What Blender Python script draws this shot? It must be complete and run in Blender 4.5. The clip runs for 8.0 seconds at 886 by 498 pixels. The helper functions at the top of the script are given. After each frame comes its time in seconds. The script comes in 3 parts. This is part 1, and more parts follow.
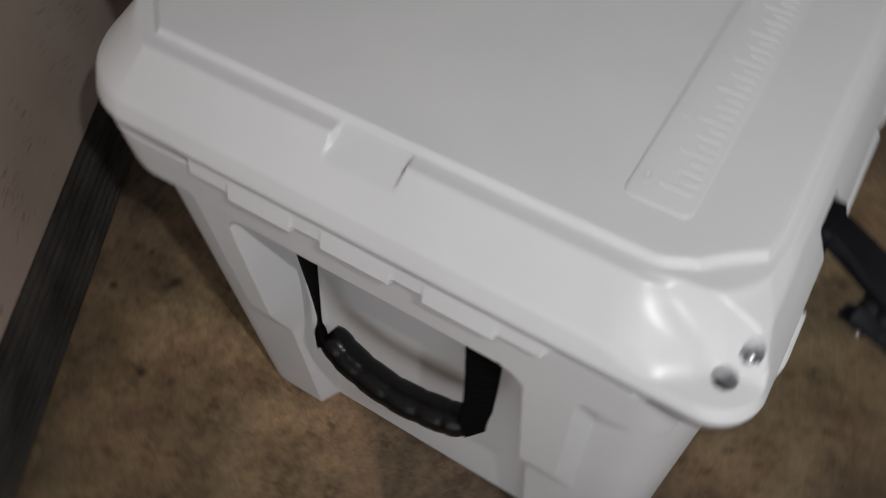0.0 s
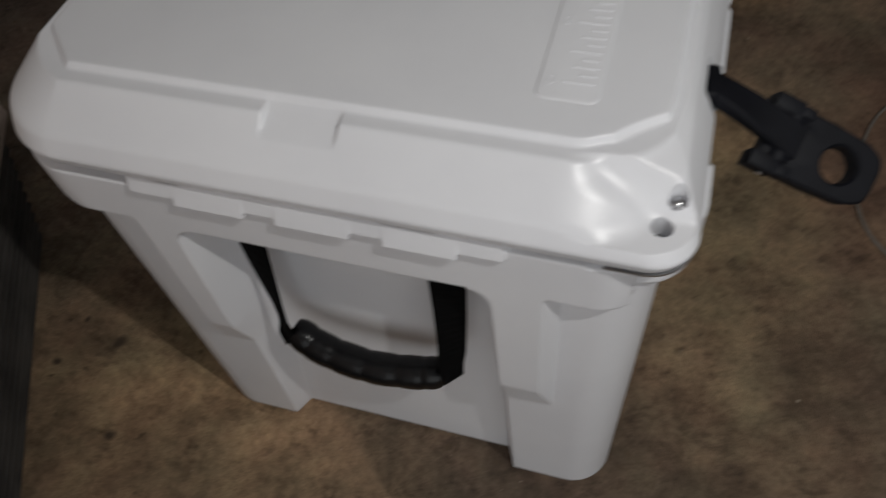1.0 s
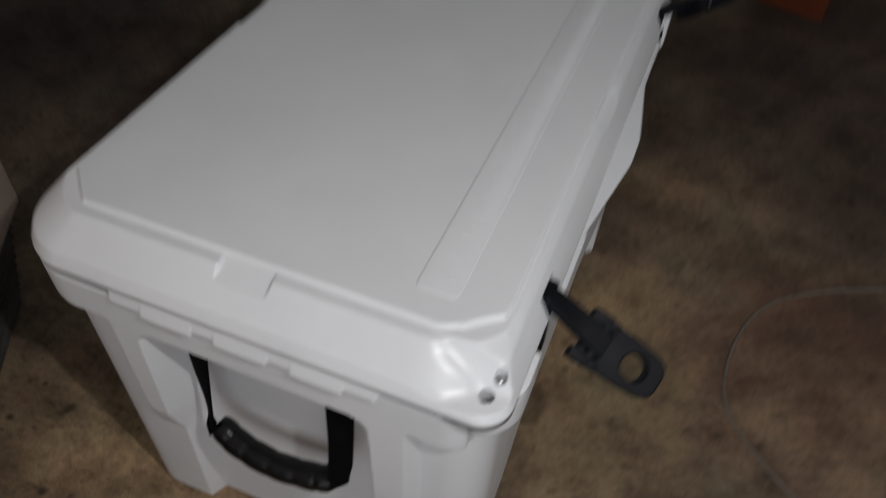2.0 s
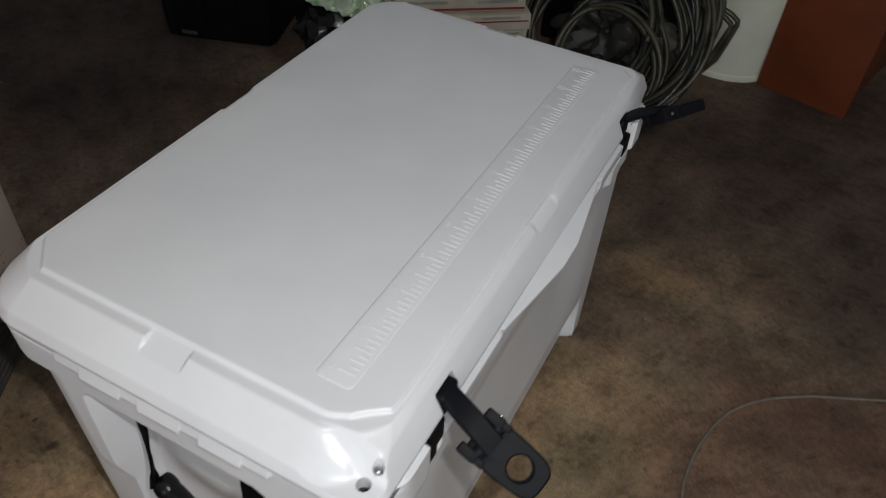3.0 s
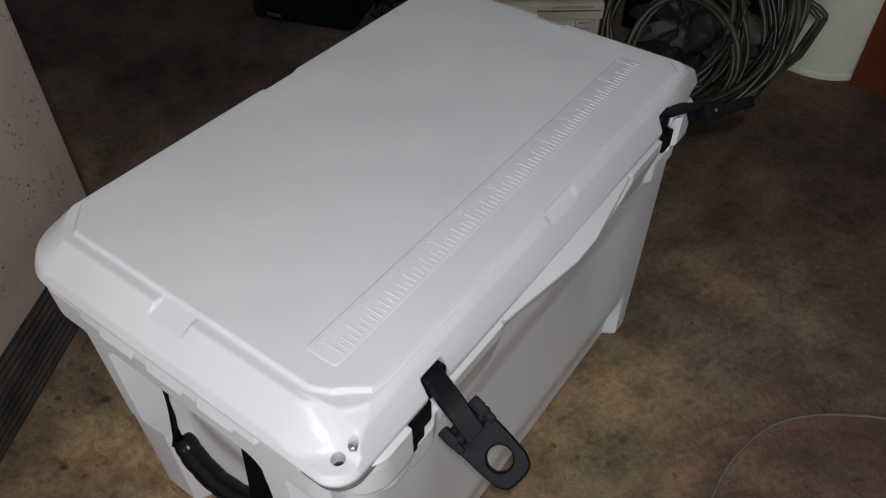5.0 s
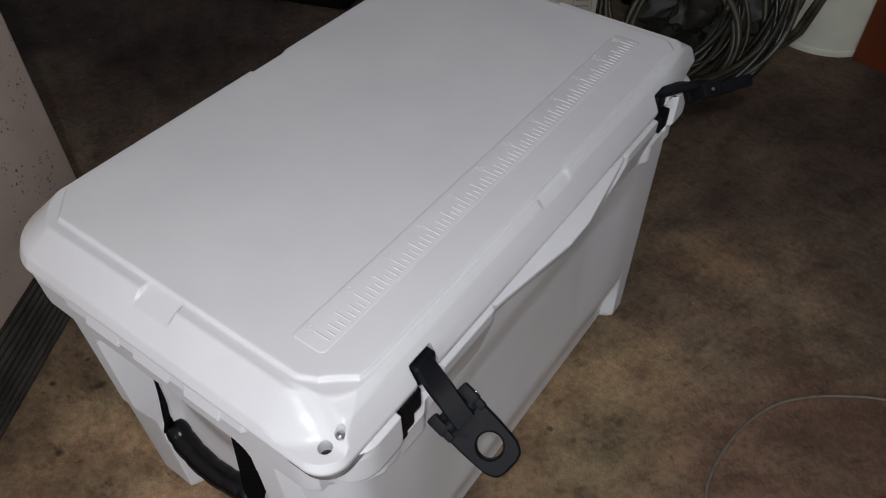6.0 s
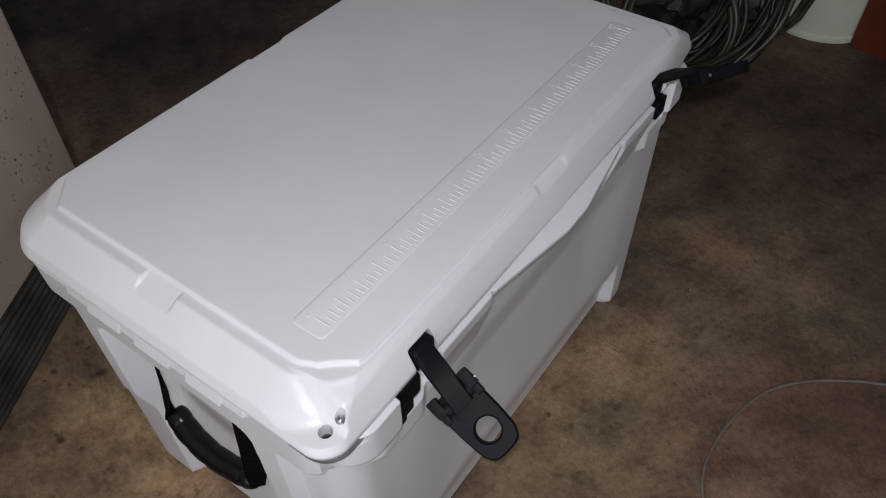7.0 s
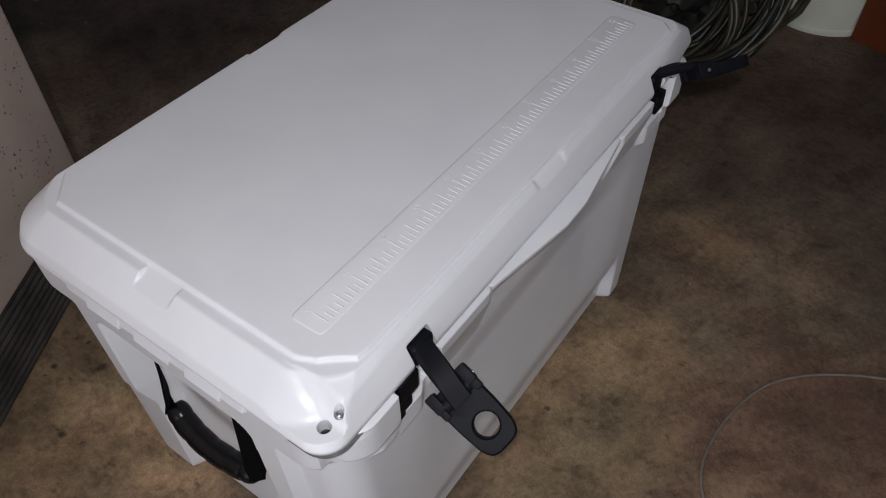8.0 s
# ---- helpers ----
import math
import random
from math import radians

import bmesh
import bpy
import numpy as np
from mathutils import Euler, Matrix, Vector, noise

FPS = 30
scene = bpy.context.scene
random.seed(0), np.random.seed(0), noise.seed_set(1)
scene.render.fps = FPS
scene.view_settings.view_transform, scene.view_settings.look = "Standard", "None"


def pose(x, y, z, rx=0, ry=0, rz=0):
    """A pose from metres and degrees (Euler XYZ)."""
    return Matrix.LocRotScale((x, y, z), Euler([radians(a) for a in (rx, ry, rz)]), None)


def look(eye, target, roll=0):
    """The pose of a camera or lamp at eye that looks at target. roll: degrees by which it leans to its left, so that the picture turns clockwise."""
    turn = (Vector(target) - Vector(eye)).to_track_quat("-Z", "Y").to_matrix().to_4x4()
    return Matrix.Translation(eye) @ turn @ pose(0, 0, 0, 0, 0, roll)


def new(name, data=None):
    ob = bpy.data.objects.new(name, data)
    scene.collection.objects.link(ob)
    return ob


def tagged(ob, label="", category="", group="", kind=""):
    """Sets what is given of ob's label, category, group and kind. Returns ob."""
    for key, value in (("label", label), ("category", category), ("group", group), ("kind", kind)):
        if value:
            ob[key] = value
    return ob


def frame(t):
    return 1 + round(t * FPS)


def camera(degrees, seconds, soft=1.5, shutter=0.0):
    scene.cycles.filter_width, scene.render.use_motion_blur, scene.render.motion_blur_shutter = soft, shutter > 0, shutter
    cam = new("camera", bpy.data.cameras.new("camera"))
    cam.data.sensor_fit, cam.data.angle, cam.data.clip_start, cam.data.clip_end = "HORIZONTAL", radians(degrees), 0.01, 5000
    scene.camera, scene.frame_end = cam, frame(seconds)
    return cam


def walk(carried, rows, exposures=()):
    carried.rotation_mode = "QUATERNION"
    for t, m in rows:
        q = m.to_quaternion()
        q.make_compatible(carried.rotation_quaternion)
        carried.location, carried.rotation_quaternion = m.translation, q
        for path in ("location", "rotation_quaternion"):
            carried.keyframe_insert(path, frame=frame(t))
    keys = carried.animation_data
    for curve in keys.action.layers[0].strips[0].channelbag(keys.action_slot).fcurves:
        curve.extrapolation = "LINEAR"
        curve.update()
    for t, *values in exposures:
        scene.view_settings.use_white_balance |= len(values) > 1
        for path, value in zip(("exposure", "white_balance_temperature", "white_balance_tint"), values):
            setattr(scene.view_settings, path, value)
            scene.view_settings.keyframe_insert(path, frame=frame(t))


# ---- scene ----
cam = camera(60.3, 8.0, soft=1.05, shutter=0.8)
PATH = [
    (0, (0.173, -0.135, 0.771), (-0.455, 0.794, -0.885), -2.6),
    (0.5, (0.144, -0.177, 0.771), (-0.358, 0.826, -0.884), -11.6),
    (1, (0.178, -0.199, 0.773), (-0.262, 0.87, -0.858), -7.7),
    (1.5, (0.214, -0.206, 0.808), (-0.202, 0.972, -0.754), -1.5),
    (2, (0.257, -0.244, 0.916), (-0.186, 1.054, -0.54), 4.2),
    (2.2, (0.281, -0.256, 0.953), (-0.204, 1.087, -0.447), 5.1),
    (3.3, (0.399, -0.169, 0.984), (-0.316, 1.114, -0.374), 2.1),
    (3.5, (0.416, -0.157, 0.986), (-0.357, 1.091, -0.372), 0.9),
    (4, (0.438, -0.152, 0.985), (-0.371, 1.068, -0.378), 0.7),
    (4.5, (0.447, -0.157, 0.989), (-0.389, 1.034, -0.384), 0.3),
    (5.8, (0.443, -0.145, 0.98), (-0.38, 0.986, -0.45), -0.1),
    (6, (0.449, -0.14, 0.981), (-0.37, 0.989, -0.453), -0.3),
    (6.5, (0.453, -0.142, 0.984), (-0.359, 0.979, -0.46), -0.5),
    (7, (0.452, -0.144, 0.983), (-0.351, 0.97, -0.471), -0.4),
    (7.5, (0.455, -0.143, 0.984), (-0.348, 0.965, -0.475), -0.4),
    (8, (0.453, -0.142, 0.985), (-0.344, 0.96, -0.481), -0.5),
]
walk(cam, [(t, look(eye, target, roll)) for t, eye, target, roll in PATH],
     [(0.0, 0.06, 6560, 8), (1.0, -0.06, 6560, 8), (2.2, 0.12, 6440, 8), (3.3, 0.49, 6400, 6), (4.5, 0.47, 6360, 8), (5.8, 0.45, 6320, 10), (8.0, 0.43, 6250, 12)])

# ---- world and light ----
world = bpy.data.worlds.new("garage_air")
scene.world = world
world.use_nodes = True
world.node_tree.nodes["Background"].inputs[0].default_value = (0.55, 0.6, 0.7, 1)
world.node_tree.nodes["Background"].inputs[1].default_value = 0.02


def point_lamp(name, place, watts, radius, colour):
    data = bpy.data.lights.new(name, "POINT")
    data.energy, data.shadow_soft_size, data.color = watts, radius, colour
    lamp = new(name, data)
    lamp.location = place
    return lamp


# the phone's own torch beside its lens
point_lamp("torch_light", (0.465, -0.185, 1.075), 10.0, 0.009, (1.0, 0.985, 0.97))

# soft cool fill lamp added behind the camera, in an unseen wall opening
fill_light = bpy.data.lights.new("fill_light", "AREA")
fill_light.shape, fill_light.size, fill_light.size_y, fill_light.energy, fill_light.color = "RECTANGLE", 4.2, 2.05, 30.0, (0.95, 0.97, 1.0)
fill_lamp = new("fill_light", fill_light)
fill_lamp.matrix_basis = look((0.95, -2.27, 1.05), (0.95, 1, 1.05))


# ---- materials ----
def material(name, base, rough=0.5, metal=0.0, spec=0.5):
    m = bpy.data.materials.new(name)
    m.use_nodes = True
    b = m.node_tree.nodes["Principled BSDF"]
    b.inputs["Base Color"].default_value = (*base, 1)
    b.inputs["Roughness"].default_value = rough
    b.inputs["Metallic"].default_value = metal
    b.inputs["Specular IOR Level"].default_value = spec
    return m


def nodes(m):
    t = m.node_tree
    return t, t.nodes["Principled BSDF"]


def add(t, kind, **values):
    n = t.nodes.new(kind)
    for key, value in values.items():
        n.inputs[key.replace("_", " ")].default_value = value
    return n


def coords(t):
    return t.nodes.new("ShaderNodeTexCoord").outputs["Object"]


def noise_of(t, where, scale, detail=4.0, rough=0.55):
    n = add(t, "ShaderNodeTexNoise", Scale=scale, Detail=detail, Roughness=rough)
    t.links.new(where, n.inputs["Vector"])
    return n.outputs["Fac"]


def ramp_of(t, fac, stops):
    n = t.nodes.new("ShaderNodeValToRGB")
    e = n.color_ramp.elements
    while len(e) < len(stops):
        e.new(0.5)
    for el, (p, c) in zip(e, stops):
        el.position, el.color = p, (*c, 1)
    t.links.new(fac, n.inputs["Fac"])
    return n.outputs["Color"]


def mixed(t, fac, a, b, kind="MIX"):
    n = t.nodes.new("ShaderNodeMix")
    n.data_type, n.blend_type = "RGBA", kind
    for value, socket in ((fac, n.inputs[0]), (a, n.inputs[6]), (b, n.inputs[7])):
        if isinstance(value, bpy.types.NodeSocket):
            t.links.new(value, socket)
        elif isinstance(value, tuple):
            socket.default_value = (*value, 1)
        else:
            socket.default_value = value
    return n.outputs[2]


def bump(t, b, height, strength, distance):
    n = add(t, "ShaderNodeBump", Strength=strength, Distance=distance)
    t.links.new(height, n.inputs["Height"])
    t.links.new(n.outputs["Normal"], b.inputs["Normal"])


def speckled(name, dark, light, scale, rough, metal=0.0, spec=0.5, relief=0.2, depth=0.0005, fine=600.0):
    """A surface mottled between two colours, with a fine grain in relief."""
    m = material(name, light, rough, metal, spec)
    t, b = nodes(m)
    where = coords(t)
    big = noise_of(t, where, scale)
    t.links.new(ramp_of(t, big, [(0.32, dark), (0.68, light)]), b.inputs["Base Color"])
    bump(t, b, noise_of(t, where, fine, 3.0), relief, depth)
    return m


white_plastic = speckled("white_moulded_plastic", (0.735, 0.735, 0.765), (0.785, 0.785, 0.81), 9, 0.34, relief=0.12, depth=0.0003, fine=450)
black_rubber = speckled("black_rubber", (0.0036, 0.0038, 0.0056), (0.0062, 0.0066, 0.0094), 60, 0.55, spec=0.14, relief=0.15, depth=0.0003)
black_plastic = speckled("black_plastic", (0.003, 0.003, 0.0035), (0.006, 0.006, 0.0068), 70, 0.27, spec=0.3, relief=0.2, depth=0.0004, fine=300)
webbing = speckled("black_webbing", (0.0015, 0.0015, 0.0017), (0.0032, 0.0032, 0.0035), 500, 0.9, spec=0.08, relief=0.6, depth=0.0006, fine=900)
steel = speckled("zinc_steel", (0.45, 0.45, 0.46), (0.62, 0.62, 0.63), 90, 0.3, 1.0, relief=0.1)
dark_gap = speckled("seal_foam", (0.02, 0.02, 0.02), (0.04, 0.04, 0.04), 80, 0.9)


def soften(m, radius):
    """Rounds the look of a material's sharp edges."""
    t, b = nodes(m)
    n = t.nodes.new("ShaderNodeBevel")
    n.samples = 4
    n.inputs["Radius"].default_value = radius
    for link in b.inputs["Normal"].links:
        t.links.new(n.outputs["Normal"], link.from_node.inputs["Normal"])


mark_plastic = speckled("white_moulded_marks", (0.735, 0.735, 0.765), (0.785, 0.785, 0.81), 9, 0.33, relief=0.12, depth=0.0003, fine=450)
soften(white_plastic, 0.0015)


# stains on the concrete: place, half lengths, turn, colour
SOOT = (0.060, 0.043, 0.031)
STAINS = [(0.460, 0.990, 0.035, 0.012, 25, SOOT), (0.56, 1.04, 0.014, 0.010, 0, SOOT), (0.575, 1.34, 0.016, 0.010, 10, SOOT),
          (-0.320, -0.015, 0.012, 0.009, 30, SOOT), (-0.37, 0.09, 0.020, 0.012, 60, SOOT), (-0.43, 0.05, 0.010, 0.007, 10, SOOT), (-0.425, 0.11, 0.008, 0.006, 80, SOOT), (0.70, 0.45, 0.09, 0.03, 70, (0.07, 0.05, 0.037))]


def falloff(t, where, x, y, rx, ry, turn):
    """1 in the middle of an oval on the floor, 0 at its rim."""
    place = t.nodes.new("ShaderNodeMapping")
    place.vector_type = "TEXTURE"
    place.inputs["Location"].default_value = (x, y, 0)
    place.inputs["Rotation"].default_value = (0, 0, radians(turn))
    place.inputs["Scale"].default_value = (rx, ry, 1)
    t.links.new(where, place.inputs["Vector"])
    ball = t.nodes.new("ShaderNodeTexGradient")
    ball.gradient_type = "SPHERICAL"
    t.links.new(place.outputs["Vector"], ball.inputs["Vector"])
    return ball.outputs["Color"]


def concrete_floor():
    m = material("stained_concrete", (0.16, 0.12, 0.08), 0.8, spec=0.3)
    t, b = nodes(m)
    where = coords(t)
    big = ramp_of(t, noise_of(t, where, 3.6, 5, 0.6), [(0.34, (0.172, 0.127, 0.094)), (0.5, (0.235, 0.174, 0.120)), (0.64, (0.322, 0.243, 0.162))])
    mid = ramp_of(t, noise_of(t, where, 14, 10, 0.74), [(0.36, (0.36, 0.345, 0.33)), (0.54, (1.0, 1.0, 1.0)), (0.68, (1.3, 1.27, 1.22))])
    fine = ramp_of(t, noise_of(t, where, 95, 8, 0.8), [(0.38, (0.50, 0.48, 0.46)), (0.60, (1.0, 1.0, 1.0))])
    grit = ramp_of(t, noise_of(t, where, 420, 3, 0.7), [(0.34, (0.5, 0.48, 0.46)), (0.5, (0.9, 0.9, 0.9)), (0.7, (1.25, 1.22, 1.18))])
    oil = ramp_of(t, noise_of(t, where, 1.7, 4, 0.6), [(0.40, (0.50, 0.50, 0.52)), (0.56, (1.0, 1.0, 1.0))])
    tint = ramp_of(t, noise_of(t, where, 8, 5, 0.65), [(0.36, (0.97, 1.01, 0.97)), (0.62, (1.16, 0.96, 0.95))])
    c = mixed(t, 0.66, big, mid, "MULTIPLY")
    c = mixed(t, 0.60, c, tint, "MULTIPLY")
    c = mixed(t, 0.74, c, fine, "MULTIPLY")
    c = mixed(t, 0.3, c, grit, "MULTIPLY")
    c = mixed(t, 0.4, c, oil, "MULTIPLY")
    blots = ramp_of(t, noise_of(t, where, 24, 9, 0.72), [(0.33, (0.38, 0.37, 0.37)), (0.45, (1.0, 1.0, 1.0))])
    c = mixed(t, 0.75, c, blots, "MULTIPLY")
    # ovals painting light falloff into the concrete, far darker, near paler; some real blotches
    far_shade, lightened = (0.46, 0.45, 0.51), (1.85, 1.80, 1.58)
    for x, y, rx, ry, turn, tone in ((0.75, 1.50, 1.05, 0.66, 15, far_shade), (-1.35, 0.88, 0.90, 0.60, 30, (0.30, 0.31, 0.40)), (-0.76, 0.66, 0.50, 0.46, 0, (0.74, 0.75, 0.84)), (-0.90, 1.04, 0.26, 0.14, 15, (1.5, 1.55, 1.6)), (-0.30, -0.10, 0.44, 0.34, 20, lightened), (0.27, 0.88, 0.11, 0.08, 0, (1.35, 1.28, 1.15)), (0.29, 0.36, 0.24, 0.42, 10, (1.25, 1.25, 1.15)), (0.28, 0.47, 0.17, 0.26, 5, (1.4, 1.4, 1.28)), (0.62, 0.58, 0.34, 0.30, 0, (0.95, 0.83, 0.82))):
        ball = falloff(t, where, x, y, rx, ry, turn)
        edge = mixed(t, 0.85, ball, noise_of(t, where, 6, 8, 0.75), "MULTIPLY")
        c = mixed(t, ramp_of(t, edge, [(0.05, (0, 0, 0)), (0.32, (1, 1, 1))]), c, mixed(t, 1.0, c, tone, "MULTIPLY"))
    for x, y, rx, ry, turn, dark in STAINS:
        ball = falloff(t, where, x, y, rx, ry, turn)
        edge = mixed(t, 0.8, ball, noise_of(t, where, 75, 6, 0.75), "MULTIPLY")
        c = mixed(t, ramp_of(t, edge, [(0.10, (0, 0, 0)), (0.46, (0.9, 0.9, 0.9))]), c, dark)
    specks = ramp_of(t, noise_of(t, where, 130, 1, 0.3), [(0.80, (0.0, 0.0, 0.0)), (0.84, (0.5, 0.5, 0.5))])
    c = mixed(t, specks, c, (0.50, 0.43, 0.33))
    spots = ramp_of(t, noise_of(t, where, 55, 2, 0.4), [(0.22, (1.0, 1.0, 1.0)), (0.31, (0.0, 0.0, 0.0))])
    c = mixed(t, spots, c, (0.11, 0.075, 0.046))
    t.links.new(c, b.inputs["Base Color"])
    bump(t, b, noise_of(t, where, 140, 8, 0.8), 0.55, 0.003)
    return m


concrete = concrete_floor()


def rusty_paint():
    m = material("aged_white_enamel", (0.6, 0.55, 0.5), 0.45)
    t, b = nodes(m)
    where = coords(t)
    base = ramp_of(t, noise_of(t, where, 6, 5), [(0.3, (0.45, 0.36, 0.31)), (0.7, (0.60, 0.50, 0.44))])
    c = base
    for scale, low, high, patch in ((130.0, 0.16, 0.32, 0.50), (46.0, 0.08, 0.17, 0.55)):
        v = add(t, "ShaderNodeTexVoronoi", Scale=scale)
        warp = mixed(t, 0.03, where, noise_of(t, where, 70, 3))
        t.links.new(warp, v.inputs["Vector"])
        spot = ramp_of(t, v.outputs["Distance"], [(low, (1, 1, 1)), (high, (0, 0, 0))])
        place = ramp_of(t, noise_of(t, where, 7 + scale / 10, 4, 0.7), [(patch, (0, 0, 0)), (patch + 0.06, (1, 1, 1))])
        c = mixed(t, mixed(t, 1.0, spot, place, "MULTIPLY"), c, (0.12, 0.055, 0.034))
    t.links.new(c, b.inputs["Base Color"])
    bump(t, b, noise_of(t, where, 220, 4), 0.15, 0.0006)
    return m


enamel = rusty_paint()
ribbed_rubber = speckled("dusty_black_rubber", (0.018, 0.016, 0.015), (0.075, 0.068, 0.062), 14, 0.75, relief=0.4)
card_white = speckled("white_cardboard", (0.44, 0.40, 0.33), (0.62, 0.57, 0.48), 11, 0.8, spec=0.2)
card_red = speckled("red_print", (0.20, 0.02, 0.02), (0.27, 0.03, 0.03), 30, 0.7)
ink = speckled("grey_print", (0.26, 0.25, 0.24), (0.36, 0.345, 0.33), 60, 0.8)
kraft = speckled("orange_brown_card", (0.40, 0.19, 0.05), (0.50, 0.26, 0.08), 40, 0.85)
bucket_white = speckled("white_bucket_plastic", (0.60, 0.605, 0.50), (0.70, 0.705, 0.60), 7, 0.42)
orange_board = speckled("orange_stained_board", (0.10, 0.023, 0.009), (0.16, 0.038, 0.012), 6, 0.4, relief=0.15, depth=0.001, fine=60)
tote_black = speckled("black_tote_plastic", (0.003, 0.003, 0.0035), (0.006, 0.006, 0.007), 20, 0.5, spec=0.2)
bag_black = speckled("black_bag_film", (0.005, 0.005, 0.006), (0.011, 0.011, 0.013), 40, 0.2)
foil = speckled("green_silver_film", (0.38, 0.58, 0.30), (0.90, 0.93, 0.88), 16, 0.18, 0.3, relief=0.6, depth=0.003, fine=90)
hose_skin = speckled("olive_grey_hose", (0.026, 0.024, 0.015), (0.080, 0.073, 0.050), 25, 0.34, relief=0.4, depth=0.0008, fine=420)
hose_dark = speckled("dark_hose", (0.010, 0.010, 0.009), (0.022, 0.021, 0.018), 25, 0.3, relief=0.3)
sheet_grey = speckled("grey_sheet_film", (0.008, 0.008, 0.008), (0.050, 0.047, 0.041), 9, 0.5, relief=0.5, depth=0.002, fine=60)
cord_grey = speckled("grey_cord", (0.13, 0.11, 0.09), (0.18, 0.155, 0.13), 60, 0.6)
ceiling_paint = speckled("white_ceiling_paint", (0.76, 0.76, 0.76), (0.82, 0.82, 0.82), 5, 0.85)
wall_paint = speckled("grey_garage_paint", (0.44, 0.44, 0.43), (0.53, 0.53, 0.52), 5, 0.85)


# ---- building helpers ----
def part(name, bm, mat, parent=None, label="", smooth=None):
    me = bpy.data.meshes.new(name)
    bm.to_mesh(me)
    bm.free()
    me.materials.append(mat)
    if smooth is not None:
        for p in me.polygons:
            p.use_smooth = True
        me.set_sharp_from_angle(angle=radians(smooth))
    ob = new(name, me)
    if parent:
        ob.parent = parent
    return tagged(ob, label)


def empty(name, label, category, group="", kind="", at=(0, 0, 0), turn=0):
    ob = new(name)
    ob.matrix_basis = pose(*at, 0, 0, turn)
    return tagged(ob, label, category, group, kind)


def box(bm, lo, hi, bevel=0.0, segments=2, m=None):
    """A box between two corners, its edges rounded, put by m."""
    made = bmesh.new()
    bmesh.ops.create_cube(made, size=1)
    for v in made.verts:
        v.co = Vector([lo[i] + (hi[i] - lo[i]) * (v.co[i] + 0.5) for i in range(3)])
    if bevel:
        bmesh.ops.bevel(made, geom=list(made.edges), offset=bevel, segments=segments, affect="EDGES", profile=0.6)
    if m:
        bmesh.ops.transform(made, matrix=m, verts=made.verts)
    scrap = bpy.data.meshes.new("scrap")
    made.to_mesh(scrap)
    made.free()
    bm.from_mesh(scrap)
    bpy.data.meshes.remove(scrap)
    return bm


def loft(bm, rings, cap_first=False, cap_last=False):
    loops = [[bm.verts.new(p) for p in ring] for ring in rings]
    n = len(loops[0])
    for a, b in zip(loops, loops[1:]):
        for i in range(n):
            j = (i + 1) % n
            bm.faces.new((a[i], a[j], b[j], b[i]))
    if cap_first:
        bm.faces.new(list(reversed(loops[0])))
    if cap_last:
        bm.faces.new(loops[-1])
    return loops


def tube(bm, points, radius, sides=10, flat=1.0, up=(0, 0, 1)):
    """A round or flattened tube along the points."""
    pts = [Vector(p) for p in points]
    rings = []
    side = None
    for i, p in enumerate(pts):
        d = (pts[min(i + 1, len(pts) - 1)] - pts[max(i - 1, 0)]).normalized()
        if side is None:
            ref = Vector(up) if abs(d.dot(Vector(up))) < 0.95 else Vector((1, 0, 0))
            side = d.cross(ref).normalized()
        else:
            side = (side - d * side.dot(d)).normalized()
        other = side.cross(d).normalized()
        r = radius(i / (len(pts) - 1)) if callable(radius) else radius
        rings.append([p + side * (math.cos(a) * r) + other * (math.sin(a) * r * flat) for a in [2 * math.pi * k / sides for k in range(sides)]])
    loft(bm, rings, True, True)
    bmesh.ops.recalc_face_normals(bm, faces=bm.faces)
    return bm


def spline(points, n):
    """n points of a smooth curve through the points."""
    p = [Vector(q) for q in points]
    p = [p[0] * 2 - p[1]] + p + [p[-1] * 2 - p[-2]]
    out = []
    for k in range(n):
        s = k / (n - 1) * (len(p) - 3)
        i = min(int(s), len(p) - 4)
        u = s - i
        a, b, c, d = p[i:i + 4]
        out.append(0.5 * ((2 * b) + (c - a) * u + (2 * a - 5 * b + 4 * c - d) * u * u + (3 * b - a - 3 * c + d) * u ** 3))
    return out


def step(a, b, v):
    s = min(1.0, max(0.0, (v - a) / (b - a)))
    return s * s * (3 - 2 * s)


def between(a, b, v, soft):
    """1 inside the stretch from a to b, falling to 0 outside over soft."""
    return step(a - soft, a, v) * (1 - step(b, b + soft, v))


# ---- the garage ----
floor_bm = bmesh.new()
box(floor_bm, (-3.2, -2.2, -0.12), (3.2, 3.2, 0.0))
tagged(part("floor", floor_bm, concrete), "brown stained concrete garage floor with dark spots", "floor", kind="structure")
# unseen walls and ceiling, pale to bounce light; south gap for the fill lamp
for wall_name, lo, hi in (("wall_north", (-3.2, 3.2, -0.12), (3.2, 3.35, 2.6)), ("wall_south", (-3.2, -2.35, 2.1), (3.2, -2.2, 2.6)), ("wall_south_left", (-3.2, -2.35, -0.12), (-1.17, -2.2, 2.1)), ("wall_south_right", (3.07, -2.35, -0.12), (3.2, -2.2, 2.1)),
                          ("wall_west", (-3.35, -2.35, -0.12), (-3.2, 3.35, 2.6)), ("wall_east", (3.2, -2.35, -0.12), (3.35, 3.35, 2.6))):
    wall_bm = bmesh.new()
    box(wall_bm, lo, hi)
    tagged(part(wall_name, wall_bm, wall_paint), "plain grey-painted garage wall out of view, bouncing light", "wall", kind="structure")
ceiling_bm = bmesh.new()
box(ceiling_bm, (-3.35, -2.35, 2.6), (3.35, 3.35, 2.75))
tagged(part("ceiling", ceiling_bm, ceiling_paint), "plain white-painted garage ceiling out of view, bouncing light", "ceiling", kind="structure")


